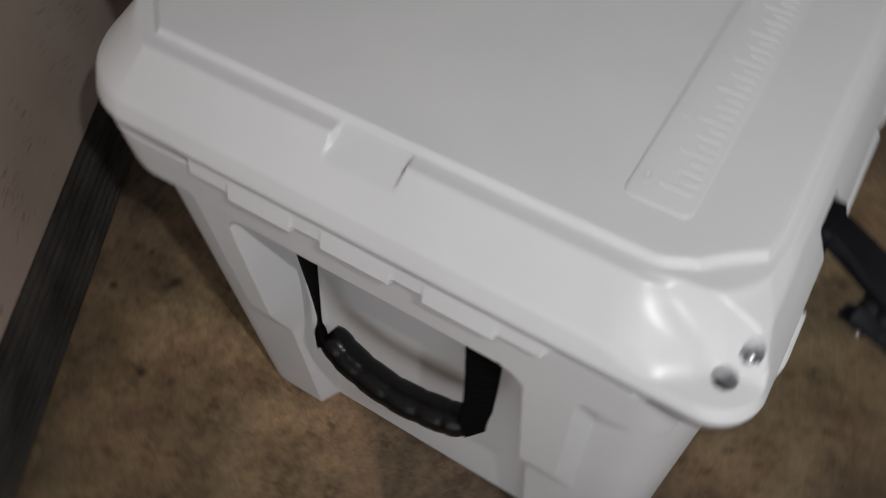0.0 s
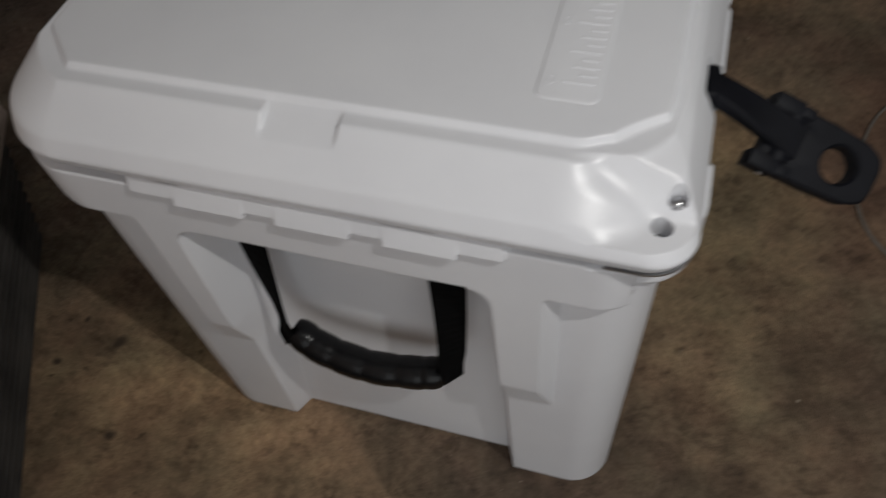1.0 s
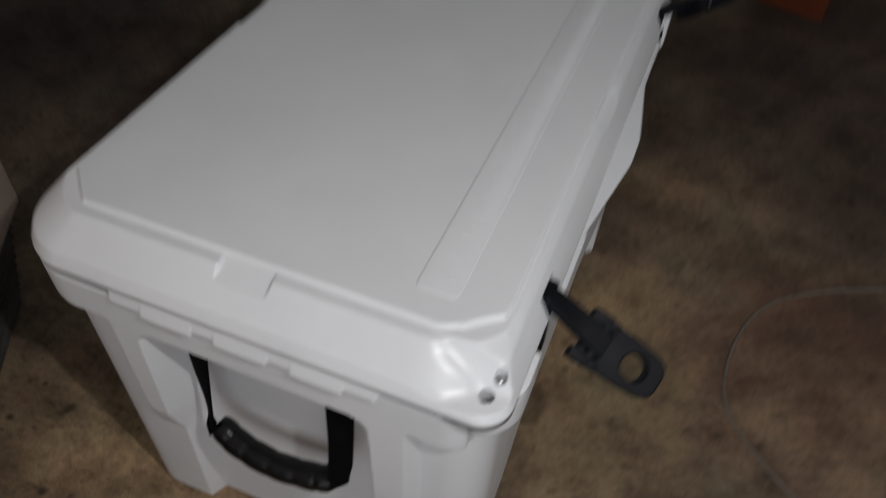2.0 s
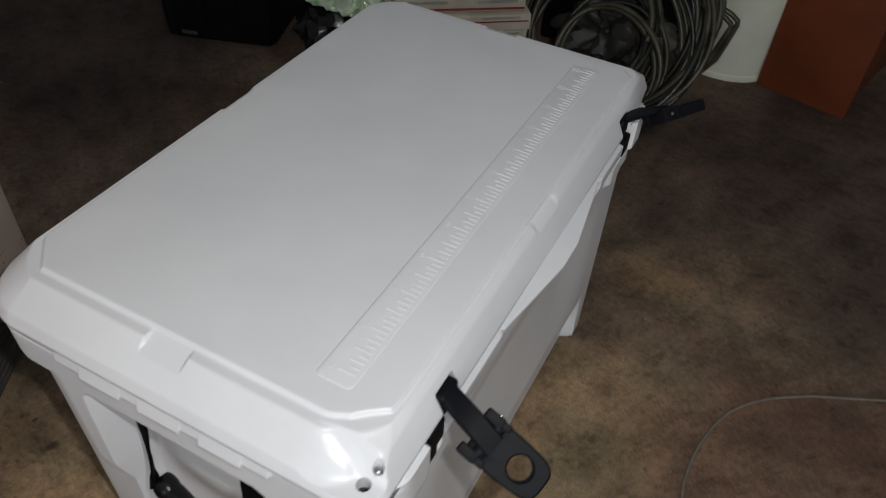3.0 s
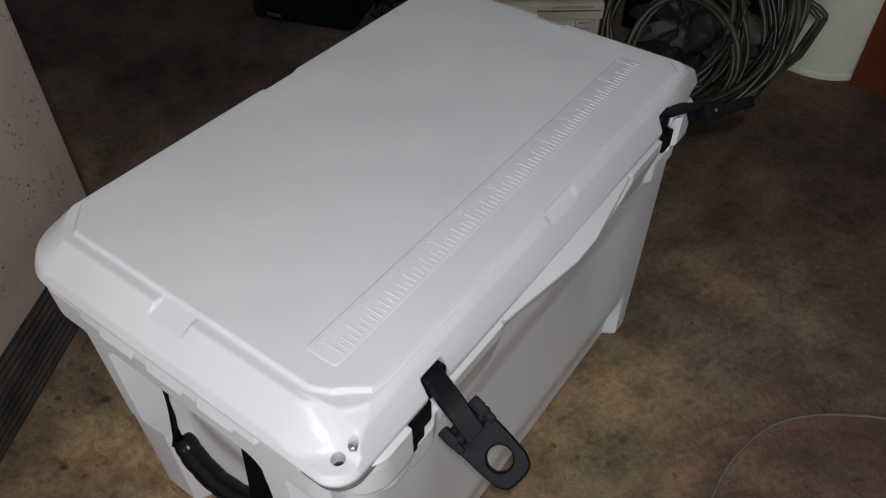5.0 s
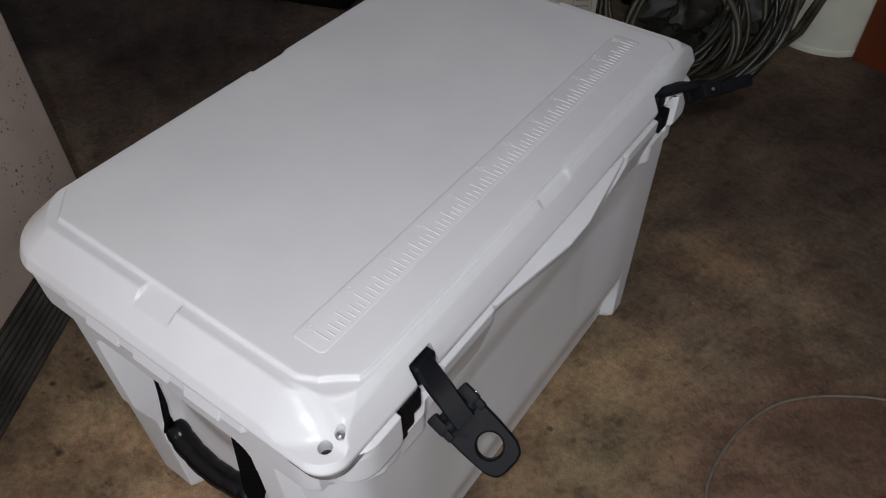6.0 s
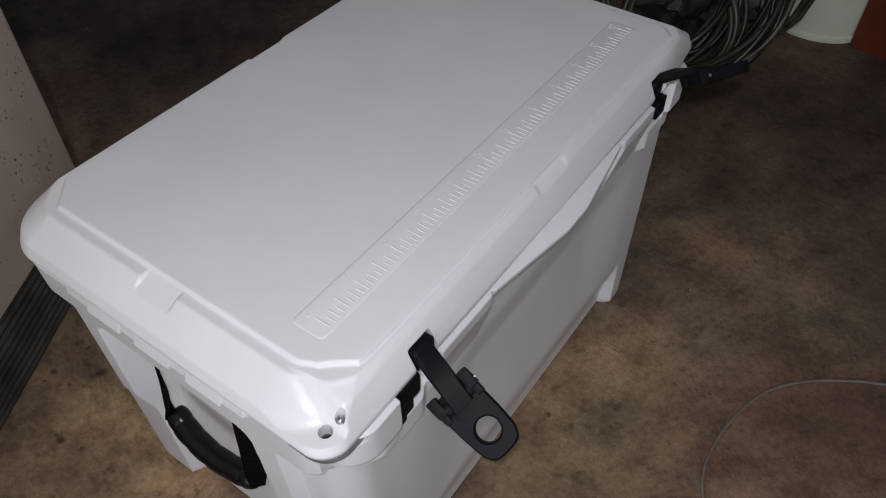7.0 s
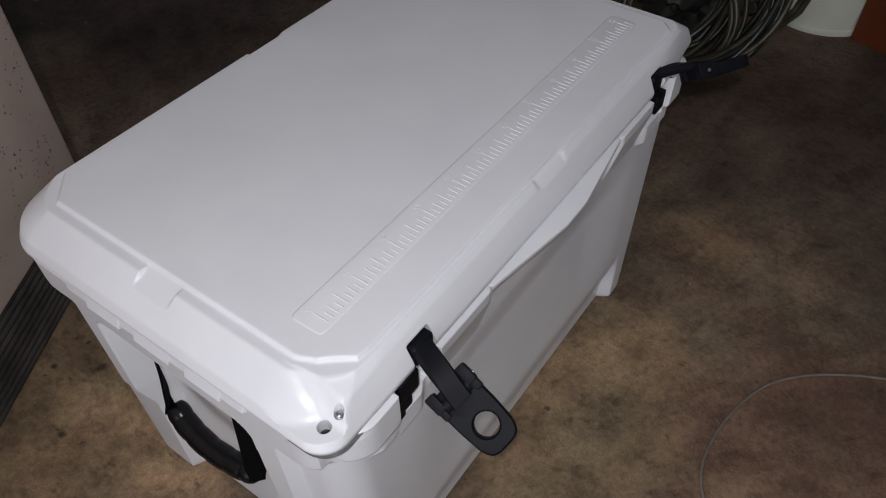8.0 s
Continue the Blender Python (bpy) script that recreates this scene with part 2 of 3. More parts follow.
# ---- the cooler ----
MID = 0.394            # middle of its length
HX, HY = 0.219, 0.366  # half the lid's width and length
TOP = 0.480
cooler = empty("cooler", "white moulded plastic ice chest with open black latches on the floor", "cooler", at=(0, MID, 0))


def rounded(hx, hy, r, z, chamfer=0.0, nx=150, ny=220, nc=14, front=None, normals=False):
    """A rectangle with round or cut corners, always with the same number of points. front: the radius of the two front corners."""
    pts = []
    r0 = r if front is None else front
    for sx, sy, a0, n, rr in ((1, -1, -90, ny, r0), (1, 1, 0, nx, min(r, 0.015) if front else r), (-1, 1, 90, ny, r), (-1, -1, 180, nx, r)):
        cx, cy = sx * (hx - rr), sy * (hy - rr)
        arc = []
        for k in range(nc + 1):
            a = radians(a0 + 90 * k / nc)
            d = Vector((math.cos(a), math.sin(a), 0))
            a1, a2 = radians(a0), radians(a0 + 90)
            q = Vector((math.cos(a1), math.sin(a1), 0)).lerp(Vector((math.cos(a2), math.sin(a2), 0)), k / nc)
            arc.append((Vector((cx, cy, z)) + d.lerp(q, chamfer) * rr, d))
        pts.append((arc, n))
    out = []
    for i, (arc, n) in enumerate(pts):
        out += arc
        b = pts[(i + 1) % 4][0][0]
        out += [(arc[-1][0].lerp(b[0], k / n), arc[-1][1]) for k in range(1, n)]
    return out if normals else [p for p, _ in out]


def ramp(a, b, v):
    return min(1.0, max(0.0, (v - a) / (b - a)))


def soft_max(a, b, k):
    h = max(k - abs(a - b), 0.0) / k
    return max(a, b) + h * h * k / 4


def lid_shape(p):
    """Finger hollows moulded into the middle of each slope."""
    x, y, z = p
    for end in (-1, 1):
        e = HY - end * y
        hollow = between(-0.026, 0.017, x, 0.0022) * (1 - ramp(0.0450, 0.0455, e))
        if hollow > 0:
            y -= end * 0.011 * hollow * (1 - ramp(0.0, 0.016, e)) * (end > 0)
        if hollow > 0 and z > 0.44:
            z += hollow * (min(z, 0.4602 + 0.350 * e) - z)
        s = HX - end * x
        hollow = 0.6 * between(-0.027, 0.026, y, 0.0022) * (1 - ramp(0.0260, 0.0265, s))
        if hollow > 0:
            x -= end * 0.015 * hollow * (1 - ramp(0.0, 0.014, s)) * (end < 0)
        if hollow > 0 and z > 0.436:
            z += hollow * (min(z, 0.4578 + 0.73 * s) - z)
    # the far front corner is pulled in a little
    x -= 0.010 * step(0.26, HY, y) * step(0.19, 0.219, x)
    # the panel's corner beside the lock is cut off further
    e = HY + y
    pull = step(0.146, 0.172, x) * (1 - step(0.050, 0.095, e)) * step(0.468, 0.4755, z)
    x, y = x - 0.003 * pull, y + 0.0075 * pull
    # the corner cut down to the lock pad: a flat floor, a steep facet behind it and a slower one beside it
    e = HY + y
    if x > 0.138 and e < 0.060 and z > 0.4440:
        beside = z - 0.62 * soft_max(x - 0.1630, 0.0, 0.024)
        behind = 0.4535 + 1.60 * (e - 0.030)
        cut = soft_max(soft_max(beside, behind, 0.010), 0.4512, 0.005)
        z = min(z, cut)
    return Vector((x, y, z))


def smooth_profile(keys, per):
    """Corners of a profile, softened by cutting each one."""
    pts = [Vector(k) for k in keys]
    for _ in range(2):
        out = [pts[0]]
        for a, b in zip(pts, pts[1:]):
            out += [a.lerp(b, 0.10), a.lerp(b, 0.90)]
        pts = out + [pts[-1]]
    fine = [pts[0]]
    for a, b in zip(pts, pts[1:]):
        n = max(1, int((b.xyz - a.xyz).length / per))
        fine += [a.lerp(b, k / n) for k in range(1, n + 1)]
    return fine


def build_lid():
    # inset along the ends, inset along the front, height, inset along the back, corner radius, cut
    keys = [(0.0560, 0.0330, 0.4800, 0.0330, 0.030, 1.0), (0.0475, 0.0270, 0.4800, 0.0270, 0.030, 1.0), (0.0447, 0.0252, 0.4761, 0.0252, 0.031, 0.95), (0.0345, 0.0205, 0.4767, 0.0195, 0.037, 0.5),
            (0.0268, 0.0150, 0.4710, 0.0145, 0.041, 0.3), (0.0060, 0.0072, 0.4572, 0.0028, 0.050, 0.15), (0.0000, 0.0010, 0.4440, 0.0000, 0.054, 0.1),
            (0.0024, 0.0025, 0.4366, 0.0045, 0.050, 0.1), (0.0042, 0.0045, 0.4345, 0.0065, 0.048, 0.1), (0.0400, 0.0400, 0.4345, 0.0400, 0.03, 0.0)]
    profile = smooth_profile(keys, 0.0014)
    rings = []
    for e, front, z, back, r, cut in [tuple(k) for k in profile]:
        shift = Vector(((back - front) / 2, 0, 0))
        rings.append([lid_shape(p + shift) for p in rounded(HX - (front + back) / 2, HY - e, r, z, cut, nx=230, nc=22, front=min(r, 0.024))])
    bm = bmesh.new()
    loft(bm, rings, True, True)
    bmesh.ops.reverse_faces(bm, faces=bm.faces)
    return bm


def cut_out(ob, cutters):
    """Cuts solid shapes out of a mesh for good."""
    for bm in cutters:
        me = bpy.data.meshes.new("cutter")
        bm.to_mesh(me)
        bm.free()
        tool = new("cutter", me)
        mod = ob.modifiers.new("cut", "BOOLEAN")
        mod.operation, mod.solver, mod.object = "DIFFERENCE", "EXACT", tool
        bpy.context.view_layer.update()
        done = bpy.data.meshes.new_from_object(ob.evaluated_get(bpy.context.evaluated_depsgraph_get()))
        ob.modifiers.clear()
        ob.data = done
        bpy.data.objects.remove(tool)
        bpy.data.meshes.remove(me)


def cylinder(bm, m, r1, r2, h, sides=24):
    bmesh.ops.create_cone(bm, cap_ends=True, segments=sides, radius1=r1, radius2=r2, depth=h, matrix=m)
    return bm


lid = part("lid", build_lid(), white_plastic, None, "smooth white lid with a moulded ruler", 38)
HOLE, SCREW = (0.1975, 0.0500 - MID), (0.2030, 0.0625 - MID)


notches = []
for y in (0.157, 2 * MID - 0.157):
    notches.append(box(bmesh.new(), (0.2035, y - 0.0155 - MID, 0.40), (0.26, y + 0.0155 - MID, 0.463), 0.003, 2))
cut_out(lid, [cylinder(bmesh.new(), pose(*HOLE, 0.43), 0.0060, 0.0060, 0.06), cylinder(bmesh.new(), pose(*SCREW, 0.4670), 0.0049, 0.0049, 0.020)] + notches)
for p in lid.data.polygons:
    p.use_smooth = True
lid.data.set_sharp_from_angle(angle=radians(32))
lid.parent = cooler
screw_bm = bmesh.new()
cylinder(screw_bm, pose(*SCREW, 0.4575), 0.0040, 0.0040, 0.002)
bmesh.ops.create_uvsphere(screw_bm, u_segments=20, v_segments=10, radius=0.0036, matrix=pose(*SCREW, 0.4585) @ Matrix.Diagonal((1, 1, 0.6, 1)))
part("screw", screw_bm, steel, lid, "shiny steel screw head", 40)

# ruler moulded on the lid
RX0, RX1, RY0, RY1 = 0.119, 0.1535, 0.101 - MID, 0.686 - MID
plate_bm = bmesh.new()
middle = Vector(((RX0 + RX1) / 2, (RY0 + RY1) / 2, 0))
loft(plate_bm, [[p + middle for p in rounded((RX1 - RX0) / 2 - g, (RY1 - RY0) / 2 - g, 0.006, z, nx=2, ny=2, nc=6)] for z, g in ((TOP - 0.003, -0.0008), (TOP, -0.0006), (TOP + 0.0004, 0.0), (TOP + 0.0006, 0.0012))], True, True)
bmesh.ops.recalc_face_normals(plate_bm, faces=plate_bm.faces)
ruler = part("ruler", plate_bm, white_plastic, cooler, "raised white ruler strip", 35)
INCH = 0.0254
ZERO = 0.115 - MID
tick_meshes = {}
for length in (0.0175, 0.0135, 0.0095):
    tick_bm = bmesh.new()
    box(tick_bm, (-length, -0.0009, 0), (0, 0.0009, 0.0008), 0.0004, 1)
    me = bpy.data.meshes.new("tick")
    tick_bm.to_mesh(me)
    tick_bm.free()
    me.materials.append(mark_plastic)
    tick_meshes[length] = me
for k in range(0, 90):
    ob = new("tick", tick_meshes[0.0175 if k % 4 == 0 else 0.0135 if k % 2 == 0 else 0.0095])
    ob.parent = ruler
    ob.location = (0.1495, ZERO + k * INCH / 4, TOP + 0.0004)
for k in range(0, 23, 2):
    curve = bpy.data.curves.new("numeral", "FONT")
    curve.body, curve.size, curve.extrude, curve.align_x, curve.align_y = str(k), 0.0105, 0.0002, "CENTER", "CENTER"
    text_ob = bpy.data.objects.new("text", curve)
    me = bpy.data.meshes.new_from_object(text_ob)
    bpy.data.objects.remove(text_ob)
    me.materials.clear()
    me.materials.append(mark_plastic)
    ob = new("numeral", me)
    ob.parent = ruler
    ob.matrix_basis = pose(0.1258, ZERO + k * INCH, TOP + 0.0007, 0, 0, 0)


# body
def end_depth(x, z):
    """How far the end wall lies inside its plain slope, metres."""
    # a proud frame: the rim above, and a slab hanging from it on each side
    if x > 0:
        slab = min((0.1455 - x) / 0.010, (z - 0.215) / 0.050) + 0.5
    else:
        slab = min((x + 0.1440) / 0.010, (z - 0.206) / 0.050) + 0.5
    rim = min((z - 0.3780) / 0.0055, (0.187 - x) / 0.005) + 0.5
    d = -0.0135 * ramp(0.0, 1.0, soft_max(slab, rim, 0.6) if z > 0.30 else slab)
    # the deep pocket behind the handle, open down to the floor, its upper corners round
    fall = max(0.0, 1 - z / 0.37)
    left, right, top, r = -0.1130 - 0.0110 * fall, 0.1075 + 0.0090 * fall, 0.3765, 0.019
    qx, qz = max(left - x, x - right) + r, z - top + r
    outside = math.hypot(max(qx, 0.0), max(qz, 0.0)) + min(max(qx, qz), 0.0) - r
    pocket = min(ramp(left, left + 0.026 - 0.017 * fall, x), 1 - ramp(right - 0.009, right, x), ramp(0.0, 0.006, top - z), ramp(0.0, 0.004, -outside))
    d = d * (1 - pocket) + (0.037 - 0.018 * fall) * pocket
    if z > 0.405:
        # sloping lugs under the lid's edge, a thinner lip between them
        back = ramp(0.4165, 0.4330, z)
        lug = max(between(p, q, x, 0.0008) for p, q in ((-0.0900, -0.0430), (-0.0215, 0.0260), (0.0465, 0.0910)))
        lip = between(-0.120, 0.117, x, 0.0030)
        d -= lug * (0.0062 * ramp(0.4145, 0.4165, z) - 0.0056 * back)
        d -= lip * (1 - lug) * (0.0050 * ramp(0.4180, 0.4200, z) - 0.0044 * back)
        d += 0.0075 * step(0.421, 0.424, z) * (1 - step(-0.127, -0.120, x))
        d += 0.0050 * step(0.4260, 0.4285, z) * step(0.117, 0.124, x)
        d += 0.0040 * step(0.4240, 0.4260, z) * step(0.1640, 0.1650, x)
    return d


def front_depth(y, z):
    d = 0.0
    v = abs(y)
    # rim blocks beside the latches, and the grip ledge in the middle
    tall = 0.008 * step(0.276, 0.280, v) * (1 - step(0.296, 0.316, v)) * step(0.356, 0.361, z)
    wide = 0.015 * step(0.276, 0.280, v) * (1 - step(0.330, 0.346, v)) * step(0.386, 0.391, z)
    d -= max(tall, wide)
    d -= 0.0150 * step(0.133, 0.140, v) * (1 - step(0.219, 0.222, v)) * ramp(0.360, 0.420, z)
    shelf = 0.0305 - 0.0170 * ramp(0.020, 0.132, v)
    d -= shelf * (1 - ramp(0.132, 0.139, v)) * ramp(0.394, 0.429, z)
    # latch bays with a sill below
    d += 0.010 * step(0.222, 0.225, v) * (1 - step(0.2765, 0.2790, v)) * step(0.3820, 0.3850, z)
    d -= 0.007 * step(0.226, 0.242, v) * (1 - step(0.276, 0.280, v)) * step(0.350, 0.354, z) * (1 - step(0.3800, 0.3830, z))
    # hollow between the feet
    d += 0.018 * (1 - ramp(0.262, 0.272, v)) * (1 - step(0.02, 0.12, z))
    d += 0.010 * (1 - step(0.12, 0.25, v)) * (1 - step(0.29, 0.365, z)) * step(0.02, 0.24, z)
    return d


def build_body():
    rings = []
    zs = [0.0, 0.002, 0.006] + [0.012 + 0.004 * k for k in range(84)] + [0.348 + 0.002 * k for k in range(34)] + [0.4155 + 0.001 * k for k in range(18)] + [0.4329, 0.4338]
    for z in zs:
        s = 1 - z / 0.41
        hx, hy = 0.2085, 0.3460 - 0.0120 * s
        soft = 0.006 - z if z < 0.006 else max(0.0, z - 0.4330)
        ring = []
        for p, n in rounded(hx - soft, hy - soft, 0.038, z, nx=300, normals=True):
            back_rim = -0.011 * step(0.3800, 0.3855, z)
            depth = n.y ** 2 * end_depth(p.x - 0.002, z) + n.x ** 2 * (front_depth(p.y, z) if n.x > 0 else back_rim)
            ring.append(p - n * depth + Vector((-0.002, 0, 0)))
        rings.append(ring)
    inner = [Vector((p.x * 0.86, p.y * 0.92, 0.4338)) for p in rings[-1]]
    bm = bmesh.new()
    loft(bm, rings + [inner], True, True)
    bmesh.ops.recalc_face_normals(bm, faces=bm.faces)
    return bm


body = part("body", build_body(), white_plastic, cooler, "white tapered body with moulded feet", 40)
seal_bm = bmesh.new()
loft(seal_bm, [rounded(HX - 0.0125, HY - 0.0100, 0.045, z) for z in (0.4290, 0.4375)], True, True)
part("seal", seal_bm, dark_gap, cooler, "dark seal in the lid joint")

# steel lock plate under the corner pad
lock_bm = bmesh.new()
LX, LY = HX - 0.0015, -HY + 0.0032
edge = [(0.172, LY)] + [(LX - 0.026 + 0.026 * math.cos(radians(a)), LY + 0.026 + 0.026 * math.sin(radians(a))) for a in range(-90, 1, 9)] + [(LX, LY + 0.06), (0.172, LY + 0.06)]
loft(lock_bm, [[Vector((x, y, z)) for x, y in edge] for z in (0.4316, 0.4330)], True, True)
bmesh.ops.recalc_face_normals(lock_bm, faces=lock_bm.faces)
part("lock_plate", lock_bm, steel, cooler, "thin steel lock plate at the corner")

for x0, x1 in ((-0.104, -0.082), (0.046, 0.079)):
    strip_bm = bmesh.new()
    box(strip_bm, (x0, -HY + 0.0045, 0.4325), (x1, -HY + 0.02, 0.4340), 0.0004, 1)
    part("hinge_strip", strip_bm, steel, cooler, "thin steel strip in the lid joint")

# carrying handle
handle = new("handle")
handle.parent = cooler
handle.matrix_basis = pose(-0.0035, 0.048 - MID, 0)
tagged(handle, "black webbing handle with a moulded grip")
grip_bm = bmesh.new()
grip_line = spline([(-0.066, 0.006, 0.226), (-0.04, 0.000, 0.213), (0, -0.003, 0.206), (0.04, 0.0, 0.207), (0.066, 0.004, 0.212)], 60)
tube(grip_bm, grip_line, lambda s: 0.0140 * (1 - 0.28 * abs(2 * s - 1) ** 10) * (1 - 0.055 * (0.5 - 0.5 * math.cos(2 * math.pi * 6 * (s - 0.08))) ** 4), 18)
part("grip", grip_bm, black_plastic, handle, "glossy black grip with finger ridges", 60)
for side in (-1, 1):
    strap_bm = bmesh.new()
    if side > 0:
        line = spline([(0.0785, 0.006, 0.386), (0.0780, 0.004, 0.345), (0.0770, 0.002, 0.29), (0.0750, 0.0, 0.245), (0.0735, -0.002, 0.224)], 24)
    else:
        line = spline([(-0.0775, 0.022, 0.386), (-0.0755, 0.016, 0.34), (-0.073, 0.009, 0.28), (-0.0705, 0.004, 0.240), (-0.069, 0.0, 0.222)], 24)
    rings = []
    for i, p in enumerate(line):
        s = i / 23
        w = (0.0145 if side > 0 else 0.0150) - 0.003 * math.sin(math.pi * s) - (0.006 if side > 0 else 0.008) * step(0.7, 1.0, s)
        yaw = side * ((0.10 if side > 0 else 0.0) + 0.75 * step(0.05, 0.75, s))
        a = Vector((math.cos(yaw), math.sin(yaw), 0)) * w
        b = Vector((-math.sin(yaw), math.cos(yaw), 0)) * (0.0012 + 0.004 * step(0.8, 1.0, s))
        rings.append([p - a - b, p + a - b, p + a + b, p - a + b])
    loft(strap_bm, rings, True, True)
    bmesh.ops.recalc_face_normals(strap_bm, faces=strap_bm.faces)
    part("strap", strap_bm, webbing, handle)


# rubber latches
def build_latch(name, label, hinge, turn, root):
    """A rubber latch: an arm from its root in the lid's edge to a hinge, and a pull with a finger hole."""
    latch = new(name)
    tagged(latch, label)
    inv = turn.inverted()
    arm_bm = bmesh.new()
    start = inv @ (Vector(root) - Vector(hinge))
    along = inv @ Vector((0, 1, 0))
    rings = []
    for k in range(9):
        s = k / 8
        c = start.lerp(Vector((0.012, 0, 0.004)), s) + Vector((0, 0, 0.004 * math.sin(math.pi * s)))
        w = along.lerp(Vector((0, 1, 0)), step(0.1, 0.9, s)).normalized() * (0.0104 if k else 0.0098)
        d = (Vector((0.012, 0, 0.004)) - start).normalized()
        h = d.cross(w).normalized() * 0.0050
        rings.append([c + w * y + h * z for y, z in ((-1, -0.6), (-0.85, -1), (0.85, -1), (1, -0.6), (1, 0.6), (0.85, 1), (-0.85, 1), (-1, 0.6))])
    loft(arm_bm, rings, True, True)
    bmesh.ops.recalc_face_normals(arm_bm, faces=arm_bm.faces)
    part("arm", arm_bm, black_rubber, latch, smooth=35)
    pull_bm = bmesh.new()
    side = [(-0.008, 0.0200), (0.010, 0.0212), (0.030, 0.0208), (0.051, 0.0192), (0.0605, 0.0150), (0.0628, 0.0080)]
    outline = [(x, -y) for x, y in side] + [(x, y) for x, y in reversed(side)]
    cx = 0.0385
    n = 56
    outer, hole = [], []
    for k in range(n):
        a = 2 * math.pi * k / n
        d = Vector((math.cos(a), math.sin(a)))
        best = 0.0
        for (x0, y0), (x1, y1) in zip(outline, outline[1:] + outline[:1]):
            ex, ey = x1 - x0, y1 - y0
            det = d.x * -ey + d.y * ex
            if abs(det) < 1e-12:
                continue
            t = ((x0 - cx) * -ey + y0 * ex) / det
            u = (d.x * y0 - d.y * (x0 - cx)) / det
            if t > 0 and -1e-6 <= u <= 1 + 1e-6:
                best = max(best, t)
        outer.append(Vector((cx + d.x * best, d.y * best, 0)))
        hole.append(Vector((cx + d.x * 0.0110, d.y * 0.0110, 0)))
    for _ in range(1):
        outer = [(outer[k - 1] + outer[k] * 2 + outer[(k + 1) % n]) / 4 for k in range(n)]

    def at(loop, z, grow):
        return [Vector((cx + (p.x - cx) * grow, p.y * grow, z)) for p in loop]
    rings = [at(hole, -0.008, 1.0), at(hole, 0.0035, 1.0), at(hole, 0.0052, 1.14), at(outer, 0.0052, 0.93), at(outer, 0.0035, 1.0), at(outer, -0.0085, 0.98), at(outer, -0.0095, 0.92), at(hole, -0.0095, 1.14), at(hole, -0.008, 1.0)]
    loft(pull_bm, rings)
    bmesh.ops.remove_doubles(pull_bm, verts=pull_bm.verts, dist=1e-5)
    bmesh.ops.recalc_face_normals(pull_bm, faces=pull_bm.faces)
    pull = part("pull", pull_bm, black_rubber, latch, "pull with a round finger hole", 35)
    for y in (-1, 1):
        ear_bm = bmesh.new()
        box(ear_bm, (-0.012, y * 0.0180 - 0.005, -0.008), (0.006, y * 0.0180 + 0.005, 0.0085), 0.002, 2)
        box(ear_bm, (0.004, y * 0.0185 - 0.0035, -0.006), (0.014, y * 0.0185 + 0.0035, 0.0075), 0.002, 2)
        part("ear", ear_bm, black_rubber, latch, smooth=35)
    barrel_bm = bmesh.new()
    cylinder(barrel_bm, pose(0.004, 0, 0.001, 90, 0, 0), 0.0075, 0.0075, 0.028, 20)
    part("barrel", barrel_bm, black_rubber, latch, smooth=35)
    pin_bm = bmesh.new()
    cylinder(pin_bm, pose(0.0, 0, -0.001, 90, 0, 0), 0.0020, 0.0020, 0.0480, 14)
    part("pin", pin_bm, steel, latch, "steel hinge pin", 35)
    block_bm = bmesh.new()
    place = inv.to_4x4() @ Matrix.Translation(Vector(root) - Vector(hinge))
    box(block_bm, (-0.007, -0.0135, -0.020), (0.008, 0.0135, 0.0045), 0.004, 3, place)
    part("hinge_block", block_bm, black_rubber, latch, smooth=40)
    latch.matrix_basis = Matrix.Translation(hinge) @ turn.to_4x4()
    latch.parent = cooler
    return latch


def axes(u, v):
    u = Vector(u).normalized()
    v = (Vector(v) - u * Vector(v).dot(u)).normalized()
    return Matrix((u, v, u.cross(v))).transposed()


build_latch("latch", "black rubber latch sticking out open", (0.2547, 0.146 - MID, 0.4314), axes((0.933, -0.084, -0.349), (0.257, 0.835, 0.487)), (0.209, 0.157 - MID, 0.455))
build_latch("latch", "black rubber latch swung open and back", (0.247, 0.670 - MID, 0.455), axes((0.56, 0.82, 0.05), (-0.21, 0.82, -0.535)), (0.207, 0.631 - MID, 0.456))
for y in (0.132, 2 * MID - 0.137):
    keep_bm = bmesh.new()
    if y > MID:
        box(keep_bm, (0.200, y - 0.014 - MID, 0.398), (0.2185, y + 0.010 - MID, 0.424), 0.003, 2)
    else:
        box(keep_bm, (0.200, y - 0.013 - MID, 0.408), (0.2185, y + 0.014 - MID, 0.436), 0.003, 2)
        box(keep_bm, (0.200, y - 0.013 - MID, 0.392), (0.2175, y + 0.004 - MID, 0.412), 0.002, 2)
        box(keep_bm, (0.200, y - 0.012 - MID, 0.378), (0.2150, y - 0.003 - MID, 0.395), 0.002, 2)
    part("keeper", keep_bm, black_rubber, cooler, "black rubber keeper block", 40)

# ---- things round the cooler ----

# old white appliance with a dark ribbed base; its face runs from the far corner towards the camera's side
freezer = empty("freezer", "old white rust-specked metal freezer on a dark ribbed base", "freezer", at=(-0.504, 0.246, 0), turn=-60.3)
case_bm = bmesh.new()
box(case_bm, (0.0, -0.62, 0.20), (0.95, 0.0, 0.88), 0.006, 3)
part("case", case_bm, enamel, freezer, "white enamel case with rust specks", 40)
base_bm = bmesh.new()
sec = [(-0.55, 0.0), (-0.066, 0.0), (-0.016, 0.20), (-0.55, 0.20)]
loft(base_bm, [[Vector((x, y, z)) for y, z in sec] for x in (0.012, 0.94)], True, True)
bmesh.ops.recalc_face_normals(base_bm, faces=base_bm.faces)
part("base", base_bm, ribbed_rubber, freezer, "dusty black ribbed base")
